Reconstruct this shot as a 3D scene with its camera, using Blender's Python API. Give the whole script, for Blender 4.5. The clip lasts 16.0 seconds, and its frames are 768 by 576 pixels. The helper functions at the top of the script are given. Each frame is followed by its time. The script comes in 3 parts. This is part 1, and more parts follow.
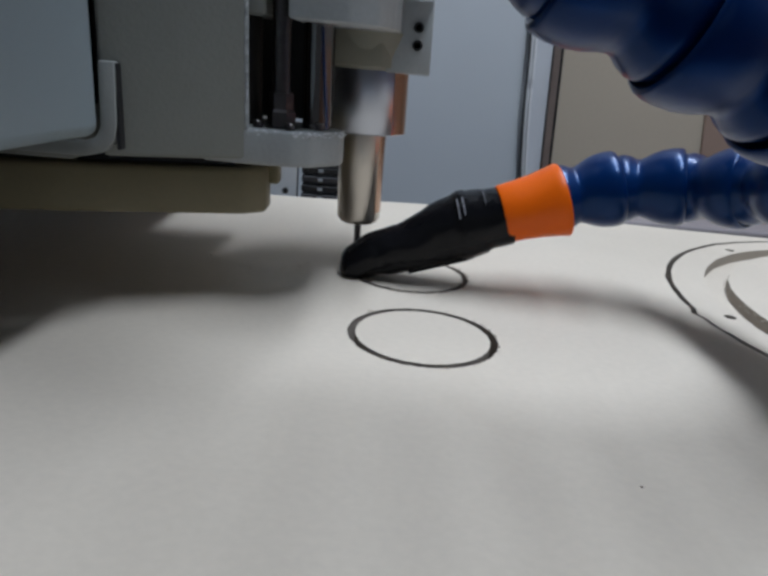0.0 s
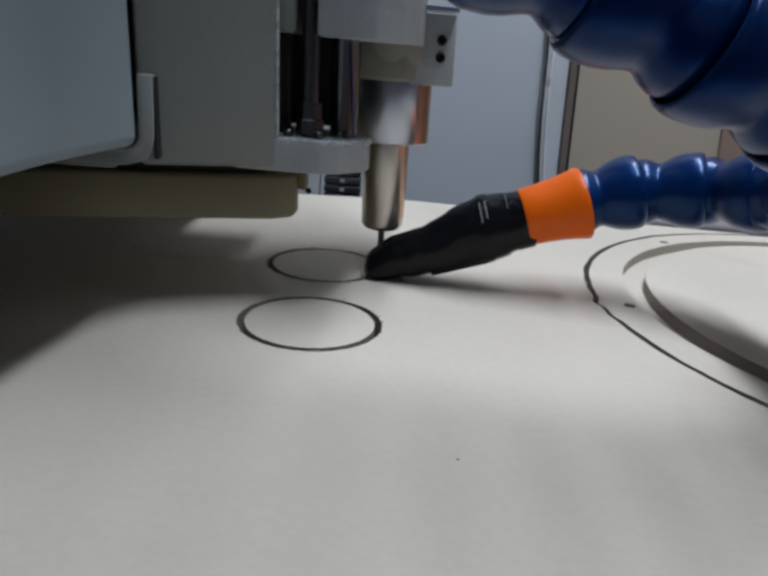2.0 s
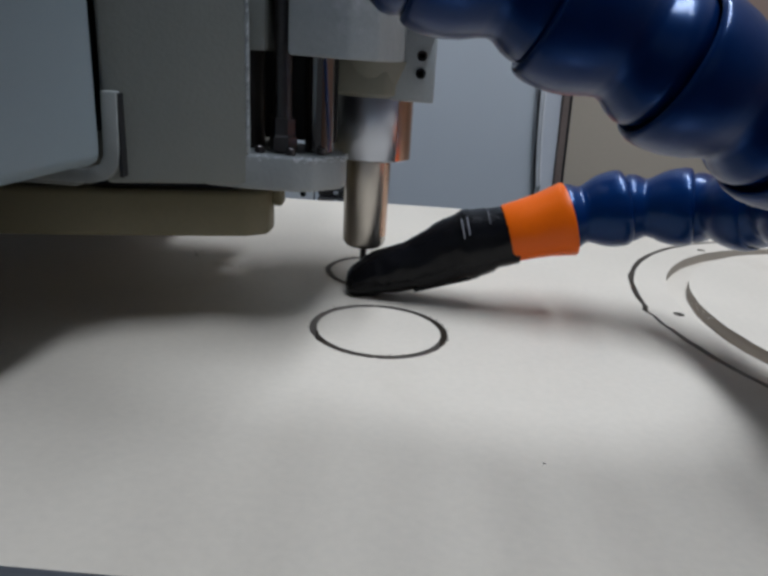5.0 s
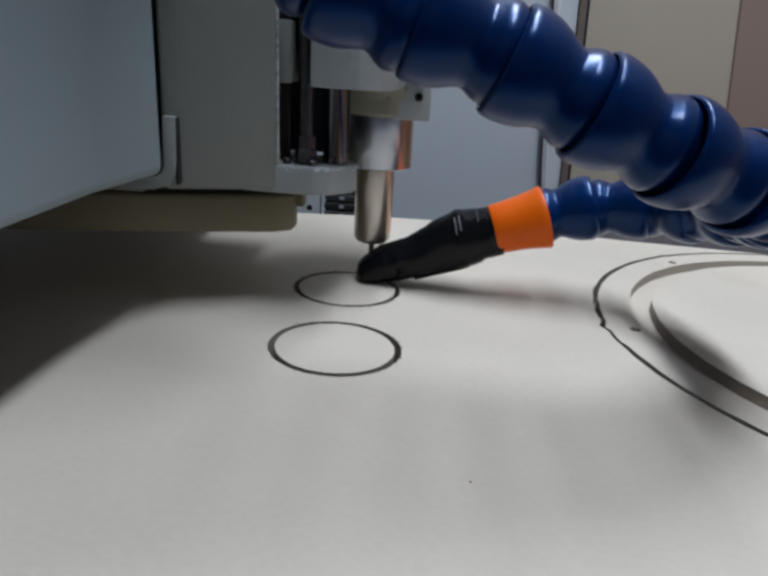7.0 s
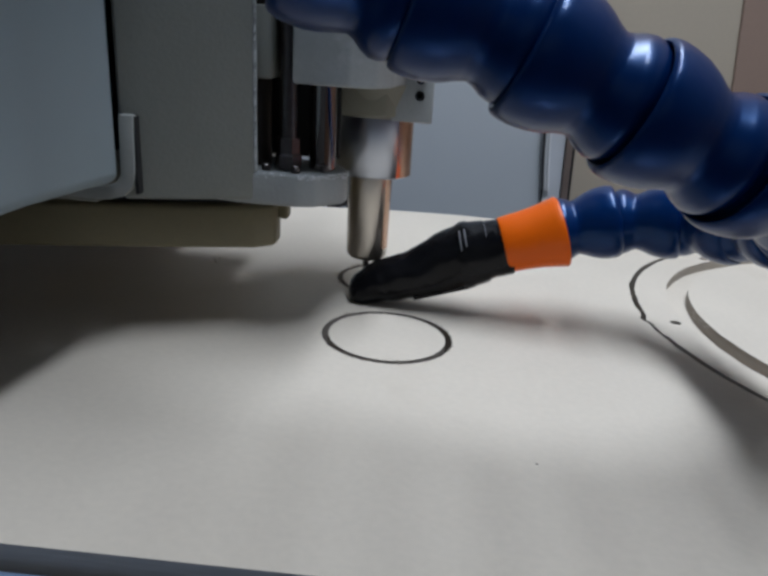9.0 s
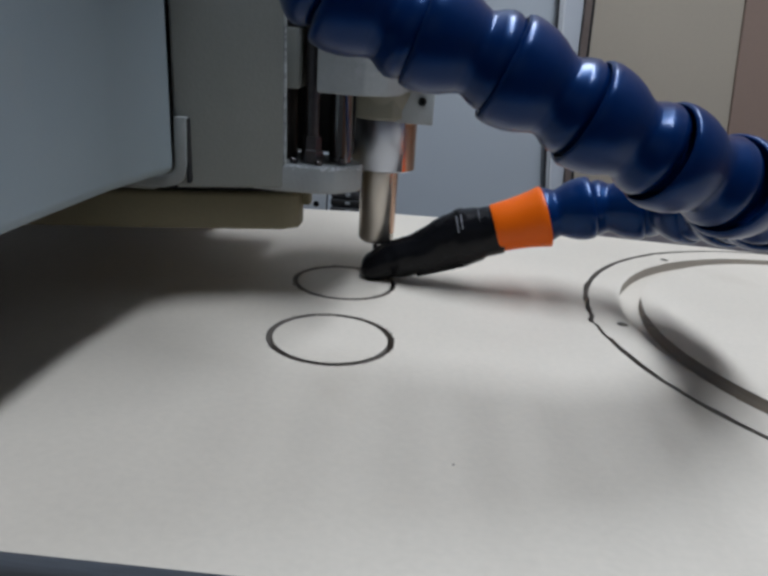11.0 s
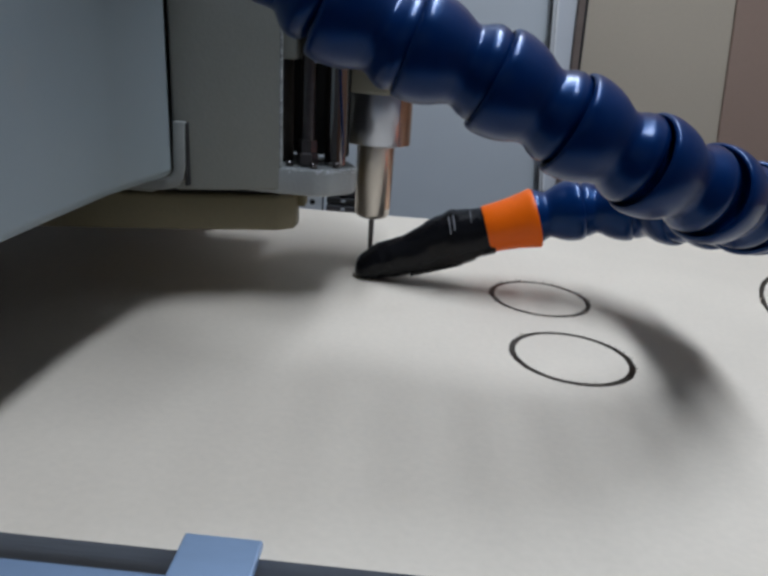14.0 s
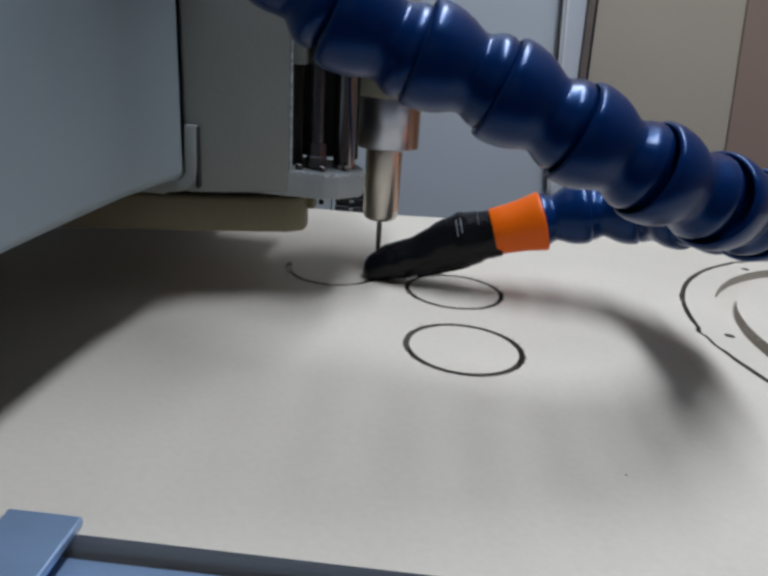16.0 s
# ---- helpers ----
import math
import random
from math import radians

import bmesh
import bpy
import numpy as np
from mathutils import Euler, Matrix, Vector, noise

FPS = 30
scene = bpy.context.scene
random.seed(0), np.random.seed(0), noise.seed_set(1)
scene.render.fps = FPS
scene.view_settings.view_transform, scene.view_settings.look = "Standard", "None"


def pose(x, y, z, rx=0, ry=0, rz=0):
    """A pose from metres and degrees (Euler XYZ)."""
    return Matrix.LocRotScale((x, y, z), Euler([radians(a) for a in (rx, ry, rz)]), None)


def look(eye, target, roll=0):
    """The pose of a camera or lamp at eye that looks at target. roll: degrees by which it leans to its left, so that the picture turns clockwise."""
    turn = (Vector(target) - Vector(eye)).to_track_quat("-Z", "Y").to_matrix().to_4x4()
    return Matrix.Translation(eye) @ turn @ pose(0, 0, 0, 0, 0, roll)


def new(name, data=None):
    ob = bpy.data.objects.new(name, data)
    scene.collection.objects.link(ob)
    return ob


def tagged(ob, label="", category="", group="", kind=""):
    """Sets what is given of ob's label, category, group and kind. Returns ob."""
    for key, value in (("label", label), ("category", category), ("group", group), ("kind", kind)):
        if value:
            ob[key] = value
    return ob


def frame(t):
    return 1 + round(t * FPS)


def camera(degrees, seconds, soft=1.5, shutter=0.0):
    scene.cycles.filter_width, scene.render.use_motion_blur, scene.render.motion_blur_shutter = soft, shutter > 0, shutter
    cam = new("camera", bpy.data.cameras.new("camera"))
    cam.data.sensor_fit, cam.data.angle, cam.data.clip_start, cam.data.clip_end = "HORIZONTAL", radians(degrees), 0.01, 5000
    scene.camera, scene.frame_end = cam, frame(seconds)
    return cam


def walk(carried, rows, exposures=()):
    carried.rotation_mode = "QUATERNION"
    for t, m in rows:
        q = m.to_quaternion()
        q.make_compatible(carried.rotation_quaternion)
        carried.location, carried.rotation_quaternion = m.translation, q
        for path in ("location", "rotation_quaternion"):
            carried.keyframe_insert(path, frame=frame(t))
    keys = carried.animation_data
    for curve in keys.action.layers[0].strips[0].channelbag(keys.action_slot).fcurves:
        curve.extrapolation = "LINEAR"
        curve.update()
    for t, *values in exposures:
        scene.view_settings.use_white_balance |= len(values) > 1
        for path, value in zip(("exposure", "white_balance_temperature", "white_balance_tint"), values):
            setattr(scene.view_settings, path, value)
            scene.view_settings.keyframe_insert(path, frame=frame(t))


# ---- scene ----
MM = 0.001

# ---- camera ----
cam = camera(58.49, 16.0, soft=3.2)
CAM_ROWS = [
    (0.0, -0.0243, -0.2519, 0.1031, -0.02, -18.64, -4.89),
    (0.5, -0.0264, -0.2583, 0.1014, 0.25, -18.51, -4.63),
    (1.0, -0.0270, -0.2601, 0.1024, 0.46, -18.65, -4.54),
    (1.5, -0.0275, -0.2608, 0.1033, 0.72, -18.85, -4.55),
    (2.0, -0.0282, -0.2639, 0.1078, 1.28, -19.02, -4.43),
    (2.5, -0.0228, -0.2637, 0.1086, 1.50, -18.89, -4.41),
    (3.0, -0.0179, -0.2636, 0.1085, 1.45, -18.81, -4.47),
    (3.5, -0.0148, -0.2674, 0.1081, 1.53, -18.81, -4.50),
    (4.0, -0.0150, -0.2688, 0.1097, 1.58, -18.99, -4.59),
    (4.5, -0.0167, -0.2720, 0.1113, 1.67, -19.07, -4.56),
    (7.0, -0.0127, -0.2814, 0.1267, 2.67, -19.08, -4.11),
    (7.5, -0.0100, -0.2825, 0.1272, 2.50, -19.17, -4.19),
    (8.0, -0.0105, -0.2852, 0.1237, 2.59, -19.24, -4.40),
    (10.5, -0.0106, -0.2937, 0.1275, 3.59, -19.26, -4.40),
    (11.0, -0.0112, -0.2935, 0.1305, 3.28, -19.49, -4.42),
    (11.5, -0.0104, -0.2937, 0.1312, 3.06, -19.39, -4.30),
    (12.0, -0.0116, -0.2962, 0.1301, 3.03, -19.42, -4.43),
    (12.5, -0.0117, -0.2976, 0.1276, 3.27, -19.51, -4.29),
    (12.7, -0.0084, -0.2973, 0.1287, 3.95, -19.62, -4.34),
    (13.0, -0.0121, -0.3001, 0.1345, 3.49, -19.88, -4.55),
    (13.2, -0.0125, -0.3011, 0.1336, 3.22, -19.69, -4.58),
    (13.5, -0.0104, -0.3023, 0.1330, 3.12, -19.45, -4.40),
    (13.7, -0.0098, -0.3037, 0.1355, 3.03, -19.89, -4.31),
    (14.0, -0.0099, -0.3043, 0.1360, 3.01, -19.90, -4.63),
    (14.5, -0.0135, -0.3058, 0.1347, 3.02, -19.89, -4.86),
    (15.0, -0.0126, -0.3054, 0.1367, 3.35, -20.03, -4.65),
    (15.5, -0.0122, -0.3066, 0.1379, 3.52, -20.07, -4.76),
    (16.0, -0.0098, -0.3077, 0.1394, 3.77, -20.15, -4.80),
]
walk(cam, [(t, pose(x, y, z, 90 + pitch, roll, yaw)) for t, x, y, z, yaw, pitch, roll in CAM_ROWS])

# ---- light ----
world = bpy.data.worlds.new("world")
scene.world = world
world.use_nodes = True
world.node_tree.nodes["Background"].inputs[0].default_value = (0.5, 0.6, 0.75, 1)
world.node_tree.nodes["Background"].inputs[1].default_value = 0.004
scene.view_settings.exposure = 0.0


def area_lamp(name, eye, target, sx, sy, watts, colour, roll=0):
    data = bpy.data.lights.new(name, "AREA")
    data.shape, data.size, data.size_y, data.energy, data.color = "RECTANGLE", sx, sy, watts, colour
    ob = new(name, data)
    ob.matrix_world = look(eye, target, roll)
    return ob


LAMP = (0.29, 0.05, 1.50)
lamp = new("ceiling_tube_light", bpy.data.lights.new("ceiling_tube_light", "AREA"))
lamp.data.shape, lamp.data.size, lamp.data.size_y = "RECTANGLE", 0.17, 1.28
lamp.data.energy, lamp.data.color = 26.0, (0.765, 0.857, 1.0)
lamp.matrix_world = pose(*LAMP)
area_lamp("window_daylight", (-0.10, -1.76, 0.75), (0, 0, 0.1), 1.3, 1.0, 0.60, (0.82, 0.87, 0.90))


# ---- materials ----
def material(name, rgb, rough=0.5, metal=0.0, vary=0.08, grain=300.0, large=12.0, bump=0.1, stretch=(1, 1, 1), spec=0.5, coat=0.0, dirt=None):
    """Two scales of variation in colour, one in roughness, and a fine relief."""
    m = bpy.data.materials.new(name)
    m.use_nodes = True
    nt = m.node_tree
    b = nt.nodes["Principled BSDF"]
    b.inputs["Metallic"].default_value = metal
    b.inputs["Specular IOR Level"].default_value = spec
    b.inputs["Coat Weight"].default_value = coat
    tc = nt.nodes.new("ShaderNodeTexCoord")
    mp = nt.nodes.new("ShaderNodeMapping")
    mp.inputs["Scale"].default_value = stretch
    nt.links.new(tc.outputs["Object"], mp.inputs["Vector"])
    big = nt.nodes.new("ShaderNodeTexNoise")
    big.inputs["Scale"].default_value, big.inputs["Detail"].default_value = large, 5
    fine = nt.nodes.new("ShaderNodeTexNoise")
    fine.inputs["Scale"].default_value, fine.inputs["Detail"].default_value = grain, 3
    nt.links.new(mp.outputs[0], big.inputs["Vector"])
    nt.links.new(mp.outputs[0], fine.inputs["Vector"])
    add = nt.nodes.new("ShaderNodeMath")
    add.operation = "MULTIPLY_ADD"
    add.inputs[1].default_value = 0.4
    nt.links.new(fine.outputs["Fac"], add.inputs[0])
    nt.links.new(big.outputs["Fac"], add.inputs[2])
    ramp = nt.nodes.new("ShaderNodeMapRange")
    ramp.inputs["From Min"].default_value, ramp.inputs["From Max"].default_value = 0.4, 1.0
    ramp.inputs["To Min"].default_value, ramp.inputs["To Max"].default_value = 1 - vary, 1 + vary
    nt.links.new(add.outputs[0], ramp.inputs["Value"])
    mul = nt.nodes.new("ShaderNodeVectorMath")
    mul.operation = "MULTIPLY"
    mul.inputs[0].default_value = rgb
    nt.links.new(ramp.outputs[0], mul.inputs[1])
    last = mul.outputs[0]
    if dirt:
        spots = nt.nodes.new("ShaderNodeTexNoise")
        spots.inputs["Scale"].default_value, spots.inputs["Detail"].default_value = dirt[1], 6
        nt.links.new(tc.outputs["Object"], spots.inputs["Vector"])
        cut = nt.nodes.new("ShaderNodeMapRange")
        cut.inputs["From Min"].default_value, cut.inputs["From Max"].default_value = dirt[2], dirt[2] + 0.14
        cut.inputs["To Max"].default_value = dirt[3]
        nt.links.new(spots.outputs["Fac"], cut.inputs["Value"])
        mix = nt.nodes.new("ShaderNodeMix")
        mix.data_type = "RGBA"
        mix.inputs[7].default_value = (*dirt[0], 1)
        nt.links.new(cut.outputs[0], mix.inputs[0])
        nt.links.new(last, mix.inputs[6])
        last = mix.outputs[2]
    nt.links.new(last, b.inputs["Base Color"])
    rr = nt.nodes.new("ShaderNodeMapRange")
    rr.inputs["To Min"].default_value, rr.inputs["To Max"].default_value = max(rough - 0.08, 0.03), rough + 0.08
    nt.links.new(big.outputs["Fac"], rr.inputs["Value"])
    nt.links.new(rr.outputs[0], b.inputs["Roughness"])
    if bump:
        bp = nt.nodes.new("ShaderNodeBump")
        bp.inputs["Strength"].default_value, bp.inputs["Distance"].default_value = bump, 0.0006
        nt.links.new(fine.outputs["Fac"], bp.inputs["Height"])
        nt.links.new(bp.outputs[0], b.inputs["Normal"])
    return m


PLY = material("pale_plywood", (0.655, 0.585, 0.49), 0.62, vary=0.09, grain=380, large=8, bump=0.025, stretch=(0.8, 1, 1), spec=0.3, dirt=((0.5, 0.42, 0.33), 9, 0.62, 0.35))
PLY_EDGE = material("plywood_edge", (0.37, 0.33, 0.29), 0.8, vary=0.25, grain=500, large=30, bump=0.3, stretch=(0.2, 0.2, 4), spec=0.2)
SPLINTER = material("dark_splinter", (0.12, 0.085, 0.06), 0.9, vary=0.3)
COVER = material("white_enamel_cover", (0.31, 0.372, 0.40), 0.34, vary=0.04, grain=900, large=9, bump=0.05, dirt=((0.45, 0.43, 0.36), 14, 0.66, 0.25))
CASTING = material("grey_hammered_casting", (0.225, 0.230, 0.208), 0.45, vary=0.07, grain=700, large=25, bump=0.25, dirt=((0.30, 0.29, 0.25), 22, 0.62, 0.3))
LIP_PAINT = material("worn_grey_paint", (0.41, 0.435, 0.435), 0.4, vary=0.10, grain=600, large=60, bump=0.3, dirt=((0.66, 0.68, 0.70), 70, 0.62, 0.6))
LIP_CAST = material("chipped_grey_casting", (0.35, 0.365, 0.36), 0.42, vary=0.10, grain=600, large=60, bump=0.3, dirt=((0.60, 0.62, 0.65), 80, 0.63, 0.6))
# copper tone of a warm reflection in the spindle steel, put into colour
COPPER_REFLECTION = material("copper_reflection", (0.60, 0.41, 0.31), 0.26, metal=1.0, vary=0.06, grain=250, large=30, bump=0.03)
BEIGE = material("yellowed_plastic", (0.20, 0.172, 0.10), 0.5, vary=0.12, grain=500, large=20, bump=0.15, dirt=((0.22, 0.19, 0.13), 30, 0.58, 0.5))
BOSS = material("cream_casting", (0.30, 0.29, 0.23), 0.5, vary=0.08, grain=600, large=30, bump=0.15)
# for black parts, and as plain black for shaded gaps and recesses
BLACK = material("black_parts_and_shade", (0.012, 0.012, 0.013), 0.6, vary=0.3)
STEEL = material("turned_steel", (0.48, 0.505, 0.56), 0.29, metal=1.0, vary=0.03, grain=120, large=5, bump=0.0)
BRUSHED = material("brushed_nickel", (0.56, 0.52, 0.47), 0.30, metal=1.0, vary=0.08, grain=250, large=40, bump=0.02, stretch=(1, 1, 0.2))
CHROME = material("oiled_chrome_rod", (0.34, 0.32, 0.31), 0.14, metal=1.0, vary=0.08, grain=200, large=40, bump=0.0)
DARKROD = material("dark_rod_metal", (0.05, 0.045, 0.04), 0.42, metal=0.8, vary=0.2, grain=200, large=40, bump=0.05)
BITSTEEL = material("dark_carbide", (0.13, 0.12, 0.12), 0.32, metal=1.0, vary=0.15, grain=900, large=300, bump=0.2)
HOSE = material("blue_acetal", (0.0004, 0.016, 0.084), 0.32, vary=0.12, grain=500, large=60, bump=0.06, spec=0.42, coat=0.30)
HOSE.node_tree.nodes["Principled BSDF"].inputs["Specular Tint"].default_value = (0.03, 0.33, 1.0, 1)
HOSE.node_tree.nodes["Principled BSDF"].inputs["Coat Roughness"].default_value = 0.16
ORANGE = material("orange_acetal", (0.87, 0.137, 0.002), 0.36, spec=0.25, vary=0.05, grain=500, large=50, bump=0.06)
TAPE = material("black_vinyl_tape", (0.006, 0.006, 0.0075), 0.22, vary=0.25, grain=260, large=60, bump=0.35, spec=0.2)
# pale grey that paints highlights on the black tape
TAPE_GLINT = material("pale_tape_glint", (0.22, 0.22, 0.24), 0.3, vary=0.5, grain=300, large=80, bump=0.2)
# blue of reflected daylight is mixed into the aluminium's base colour
ALU = material("sky_tinted_aluminium", (0.36, 0.50, 0.72), 0.36, metal=0.6, vary=0.08, grain=400, large=40, bump=0.12, stretch=(0.3, 1, 1))
CABINET = material("grey_sheet_metal", (0.615, 0.655, 0.69), 0.5, vary=0.04, grain=500, large=5, bump=0.05)
TAN = material("tan_wall_board", (0.50, 0.43, 0.335), 0.8, vary=0.06, grain=200, large=4, bump=0.1)
MAUVE = material("pinkish_brown_wall", (0.33, 0.23, 0.18), 0.8, vary=0.07, grain=200, large=4, bump=0.1)
RUST = material("brown_door_edge", (0.19, 0.145, 0.125), 0.6, vary=0.2, grain=200, large=20)
PAPER = material("dull_grey_wall", (0.16, 0.16, 0.16), 0.85, vary=0.05, grain=150, large=3, bump=0.1)
REFLECTOR_TONE = material("warm_reflector_tone", (0.30, 0.17, 0.11), 0.8, vary=0.08, grain=150, large=3, bump=0.1)
FLOORMAT = material("grey_concrete", (0.16, 0.155, 0.15), 0.8, vary=0.15, grain=120, large=4, bump=0.3)
WHITECABLE = material("white_cable_sheath", (0.74, 0.75, 0.76), 0.45, vary=0.05)
DARKCABLE = material("dark_cable_sheath", (0.03, 0.03, 0.035), 0.5, vary=0.1)
GREYBASE = material("painted_machine_bed", (0.30, 0.32, 0.34), 0.5, vary=0.08, grain=300, large=10, bump=0.1)


# ---- building helpers ----
def part(name, bm, mat, parent=None, label="", smooth=None):
    """One bmesh as one mesh object, under a thing or under a part."""
    bmesh.ops.recalc_face_normals(bm, faces=bm.faces[:])
    me = bpy.data.meshes.new(name)
    bm.to_mesh(me)
    bm.free()
    mats = mat if isinstance(mat, (list, tuple)) else [mat]
    for m in mats:
        me.materials.append(m)
    if smooth is not None:
        me.polygons.foreach_set("use_smooth", [True] * len(me.polygons))
        me.set_sharp_from_angle(angle=radians(smooth))
    ob = new(name, me)
    if parent:
        ob.parent = parent
    if label:
        tagged(ob, label)
    return ob


def prism(points, z0, z1, bevel=0.0, segments=2, unit=MM):
    """An upright prism over a polygon, millimetres, with rounded edges."""
    bm = bmesh.new()
    low = [bm.verts.new((x * unit, y * unit, z0 * unit)) for x, y in points]
    top = [bm.verts.new((x * unit, y * unit, z1 * unit)) for x, y in points]
    n = len(points)
    bm.faces.new(low[::-1])
    bm.faces.new(top)
    for i in range(n):
        bm.faces.new((low[i], low[(i + 1) % n], top[(i + 1) % n], top[i]))
    bmesh.ops.recalc_face_normals(bm, faces=bm.faces[:])
    if bevel:
        bmesh.ops.bevel(bm, geom=bm.edges[:], offset=bevel * unit, segments=segments, profile=0.5, affect="EDGES")
    return bm


def block(x0, x1, y0, y1, z0, z1, bevel=0.0, segments=2):
    return prism([(x0, y0), (x1, y0), (x1, y1), (x0, y1)], z0, z1, bevel, segments)


def lathe(profile, n=40, centre=(0, 0), wobble=0.0):
    """A body turned about the z axis from (radius, z) pairs, millimetres, closed at both ends."""
    bm = bmesh.new()
    rings = []
    for r, z in profile:
        ring = []
        for k in range(n):
            a = 2 * math.pi * k / n
            rr = r * (1 + wobble * noise.noise((math.cos(a) * 2, math.sin(a) * 2, z * 0.3)))
            ring.append(bm.verts.new(((centre[0] + rr * math.cos(a)) * MM, (centre[1] + rr * math.sin(a)) * MM, z * MM)))
        rings.append(ring)
    for a, b in zip(rings, rings[1:]):
        for k in range(n):
            bm.faces.new((a[k], a[(k + 1) % n], b[(k + 1) % n], b[k]))
    bm.faces.new(rings[0][::-1])
    bm.faces.new(rings[-1])
    return bm


def circle_loop(cx, cy, r, n, rough=0.0, seed=0.0, bump=None):
    out = []
    for k in range(n):
        a = 2 * math.pi * k / n
        rr = r + rough * noise.noise((math.cos(a) * 14 + seed, math.sin(a) * 14, seed))
        if bump:
            rr += bump(a)
        out.append((cx + rr * math.cos(a), cy + rr * math.sin(a)))
    return out


def slab(loops, z0, z1):
    """A flat sheet with holes: the first loop is its outline. Faces of the cut walls take the second material."""
    bm = bmesh.new()
    edges, rings = [], []
    for loop in loops:
        ring = [bm.verts.new((x * MM, y * MM, z1 * MM)) for x, y in loop]
        rings.append(ring)
        for i in range(len(ring)):
            edges.append(bm.edges.new((ring[i], ring[(i + 1) % len(ring)])))
    top = bmesh.ops.triangle_fill(bm, use_beauty=True, use_dissolve=False, edges=edges)
    faces = [f for f in top["geom"] if isinstance(f, bmesh.types.BMFace)]
    low = {}
    for ring in rings:
        for v in ring:
            low[v] = bm.verts.new((v.co.x, v.co.y, z0 * MM))
    for f in faces:
        bm.faces.new([low[v] for v in reversed(f.verts)])
    for ring in rings:
        for i in range(len(ring)):
            a, b = ring[i], ring[(i + 1) % len(ring)]
            w = bm.faces.new((a, b, low[b], low[a]))
            w.material_index = 1
    return bm


def tube(points, radius, n=10):
    """A round cord through points, metres."""
    bm = bmesh.new()
    rings = []
    for i, p in enumerate(points):
        p = Vector(p)
        d = (Vector(points[min(i + 1, len(points) - 1)]) - Vector(points[max(i - 1, 0)])).normalized()
        q = d.to_track_quat("Z", "Y")
        rings.append([bm.verts.new(p + q @ Vector((radius * math.cos(2 * math.pi * k / n), radius * math.sin(2 * math.pi * k / n), 0))) for k in range(n)])
    for a, b in zip(rings, rings[1:]):
        for k in range(n):
            bm.faces.new((a[k], a[(k + 1) % n], b[(k + 1) % n], b[k]))
    bm.faces.new(rings[0][::-1])
    bm.faces.new(rings[-1])
    return bm


def thing(name, label, category, group="", at=(0, 0, 0)):
    ob = new(name)
    ob.empty_display_size = 0.05
    ob.location = at
    return tagged(ob, label, category, group)


def lean(ob, slope, z0):
    """Uprights of a thing and its parts stand a little out of true: x shifts by slope for each unit of height above z0."""
    for o in (ob, *ob.children):
        if o.type == "MESH":
            for v in o.data.vertices:
                v.co.x += slope * (v.co.z - z0 * MM)


def structure(ob, label, category="wall"):
    return tagged(ob, label, category, "", "structure")


# ---- the room ----
structure(part("floor", block(-1500, 1200, -1900, 800, -900, -850), FLOORMAT), "grey worn concrete workshop floor", "floor")
structure(part("ceiling", block(-1500, 1200, -1900, 800, 1560, 1610), PAPER), "plain dull grey workshop ceiling", "ceiling")
structure(part("wall_north", block(-1500, 800, 700, 760, -850, 1560), TAN), "tan fibreboard wall behind the machine", "wall")
structure(part("wall_east", block(800, 860, -1900, 700, -850, 1560), PAPER), "plain dull grey workshop wall", "wall")
# unseen board added so that rods and collar reflect a warm tone
structure(part("wainscot", block(780, 799.5, -1700, 640, -850, 130, 3), REFLECTOR_TONE), "warm brown board added out of view for reflections in steel", "trim")
structure(part("wall_west", block(-1560, -1500, -1900, 700, -850, 1560), PAPER), "plain dull grey workshop wall", "wall")
south = structure(part("wall_south", slab([[(-1500, -850), (800, -850), (800, 1560), (-1500, 1560)], [(-800, 250), (-800, 1250), (600, 1250), (600, 250)]], 0, 60), PAPER), "dull grey workshop wall with a window opening", "wall")
south.data.materials.append(PAPER)
south.matrix_world = pose(0, -1.80, 0, 90)
win = structure(thing("window_1", "", ""), "white framed workshop window, daylight behind", "window")
for nm, b in (("window_sill", block(-830, 630, -1840, -1740, 225, 250, 3)), ("window_frame", block(-125, -75, -1850, -1800, 250, 1250, 3))):
    part(nm, b, PAPER, win)
fixture = thing("ceiling_light", "long fluorescent ceiling light with white housing", "lamp")
part("housing", block(190, 390, -610, 699, 1505, 1560, 6), PAPER, fixture)

# ---- background, past the machine ----
cab = thing("metal_cabinet", "tall grey sheet-metal cabinet standing behind the machine", "cabinet")
part("body", block(-900, 195.4, 668, 698, -850, 1450, 2), CABINET, cab)
part("edge_trim", block(195.8, 205.0, 659, 698, -850, 1450, 1.5), RUST, cab, "greyish brown worn edge strip")
# solid black strip in place of the shaded gap between trim and wall
part("wall_gap", block(205.2, 208.4, 660, 698, -850, 1450, 0.4), BLACK, cab)
part("door_edge", block(170, 195.2, 664, 668, -850, 1450, 1.5), material("light_grey_edge", (0.64, 0.665, 0.70), 0.45, vary=0.04), cab, "lighter grey door edge")
post = structure(part("wall_pier", block(423, 798, 696, 699.6, -850, 1559, 2.4, 3), MAUVE), "pinkish brown wall pier beside the tan wall", "wall")
low = thing("low_cabinet", "low mauve-grey cabinet behind the machine", "cabinet")
part("body", block(212, 775, 590, 650, -850, -66, 4), material("mauve_grey_laminate", (0.33, 0.30, 0.31), 0.5, vary=0.06, grain=200, large=6), low)


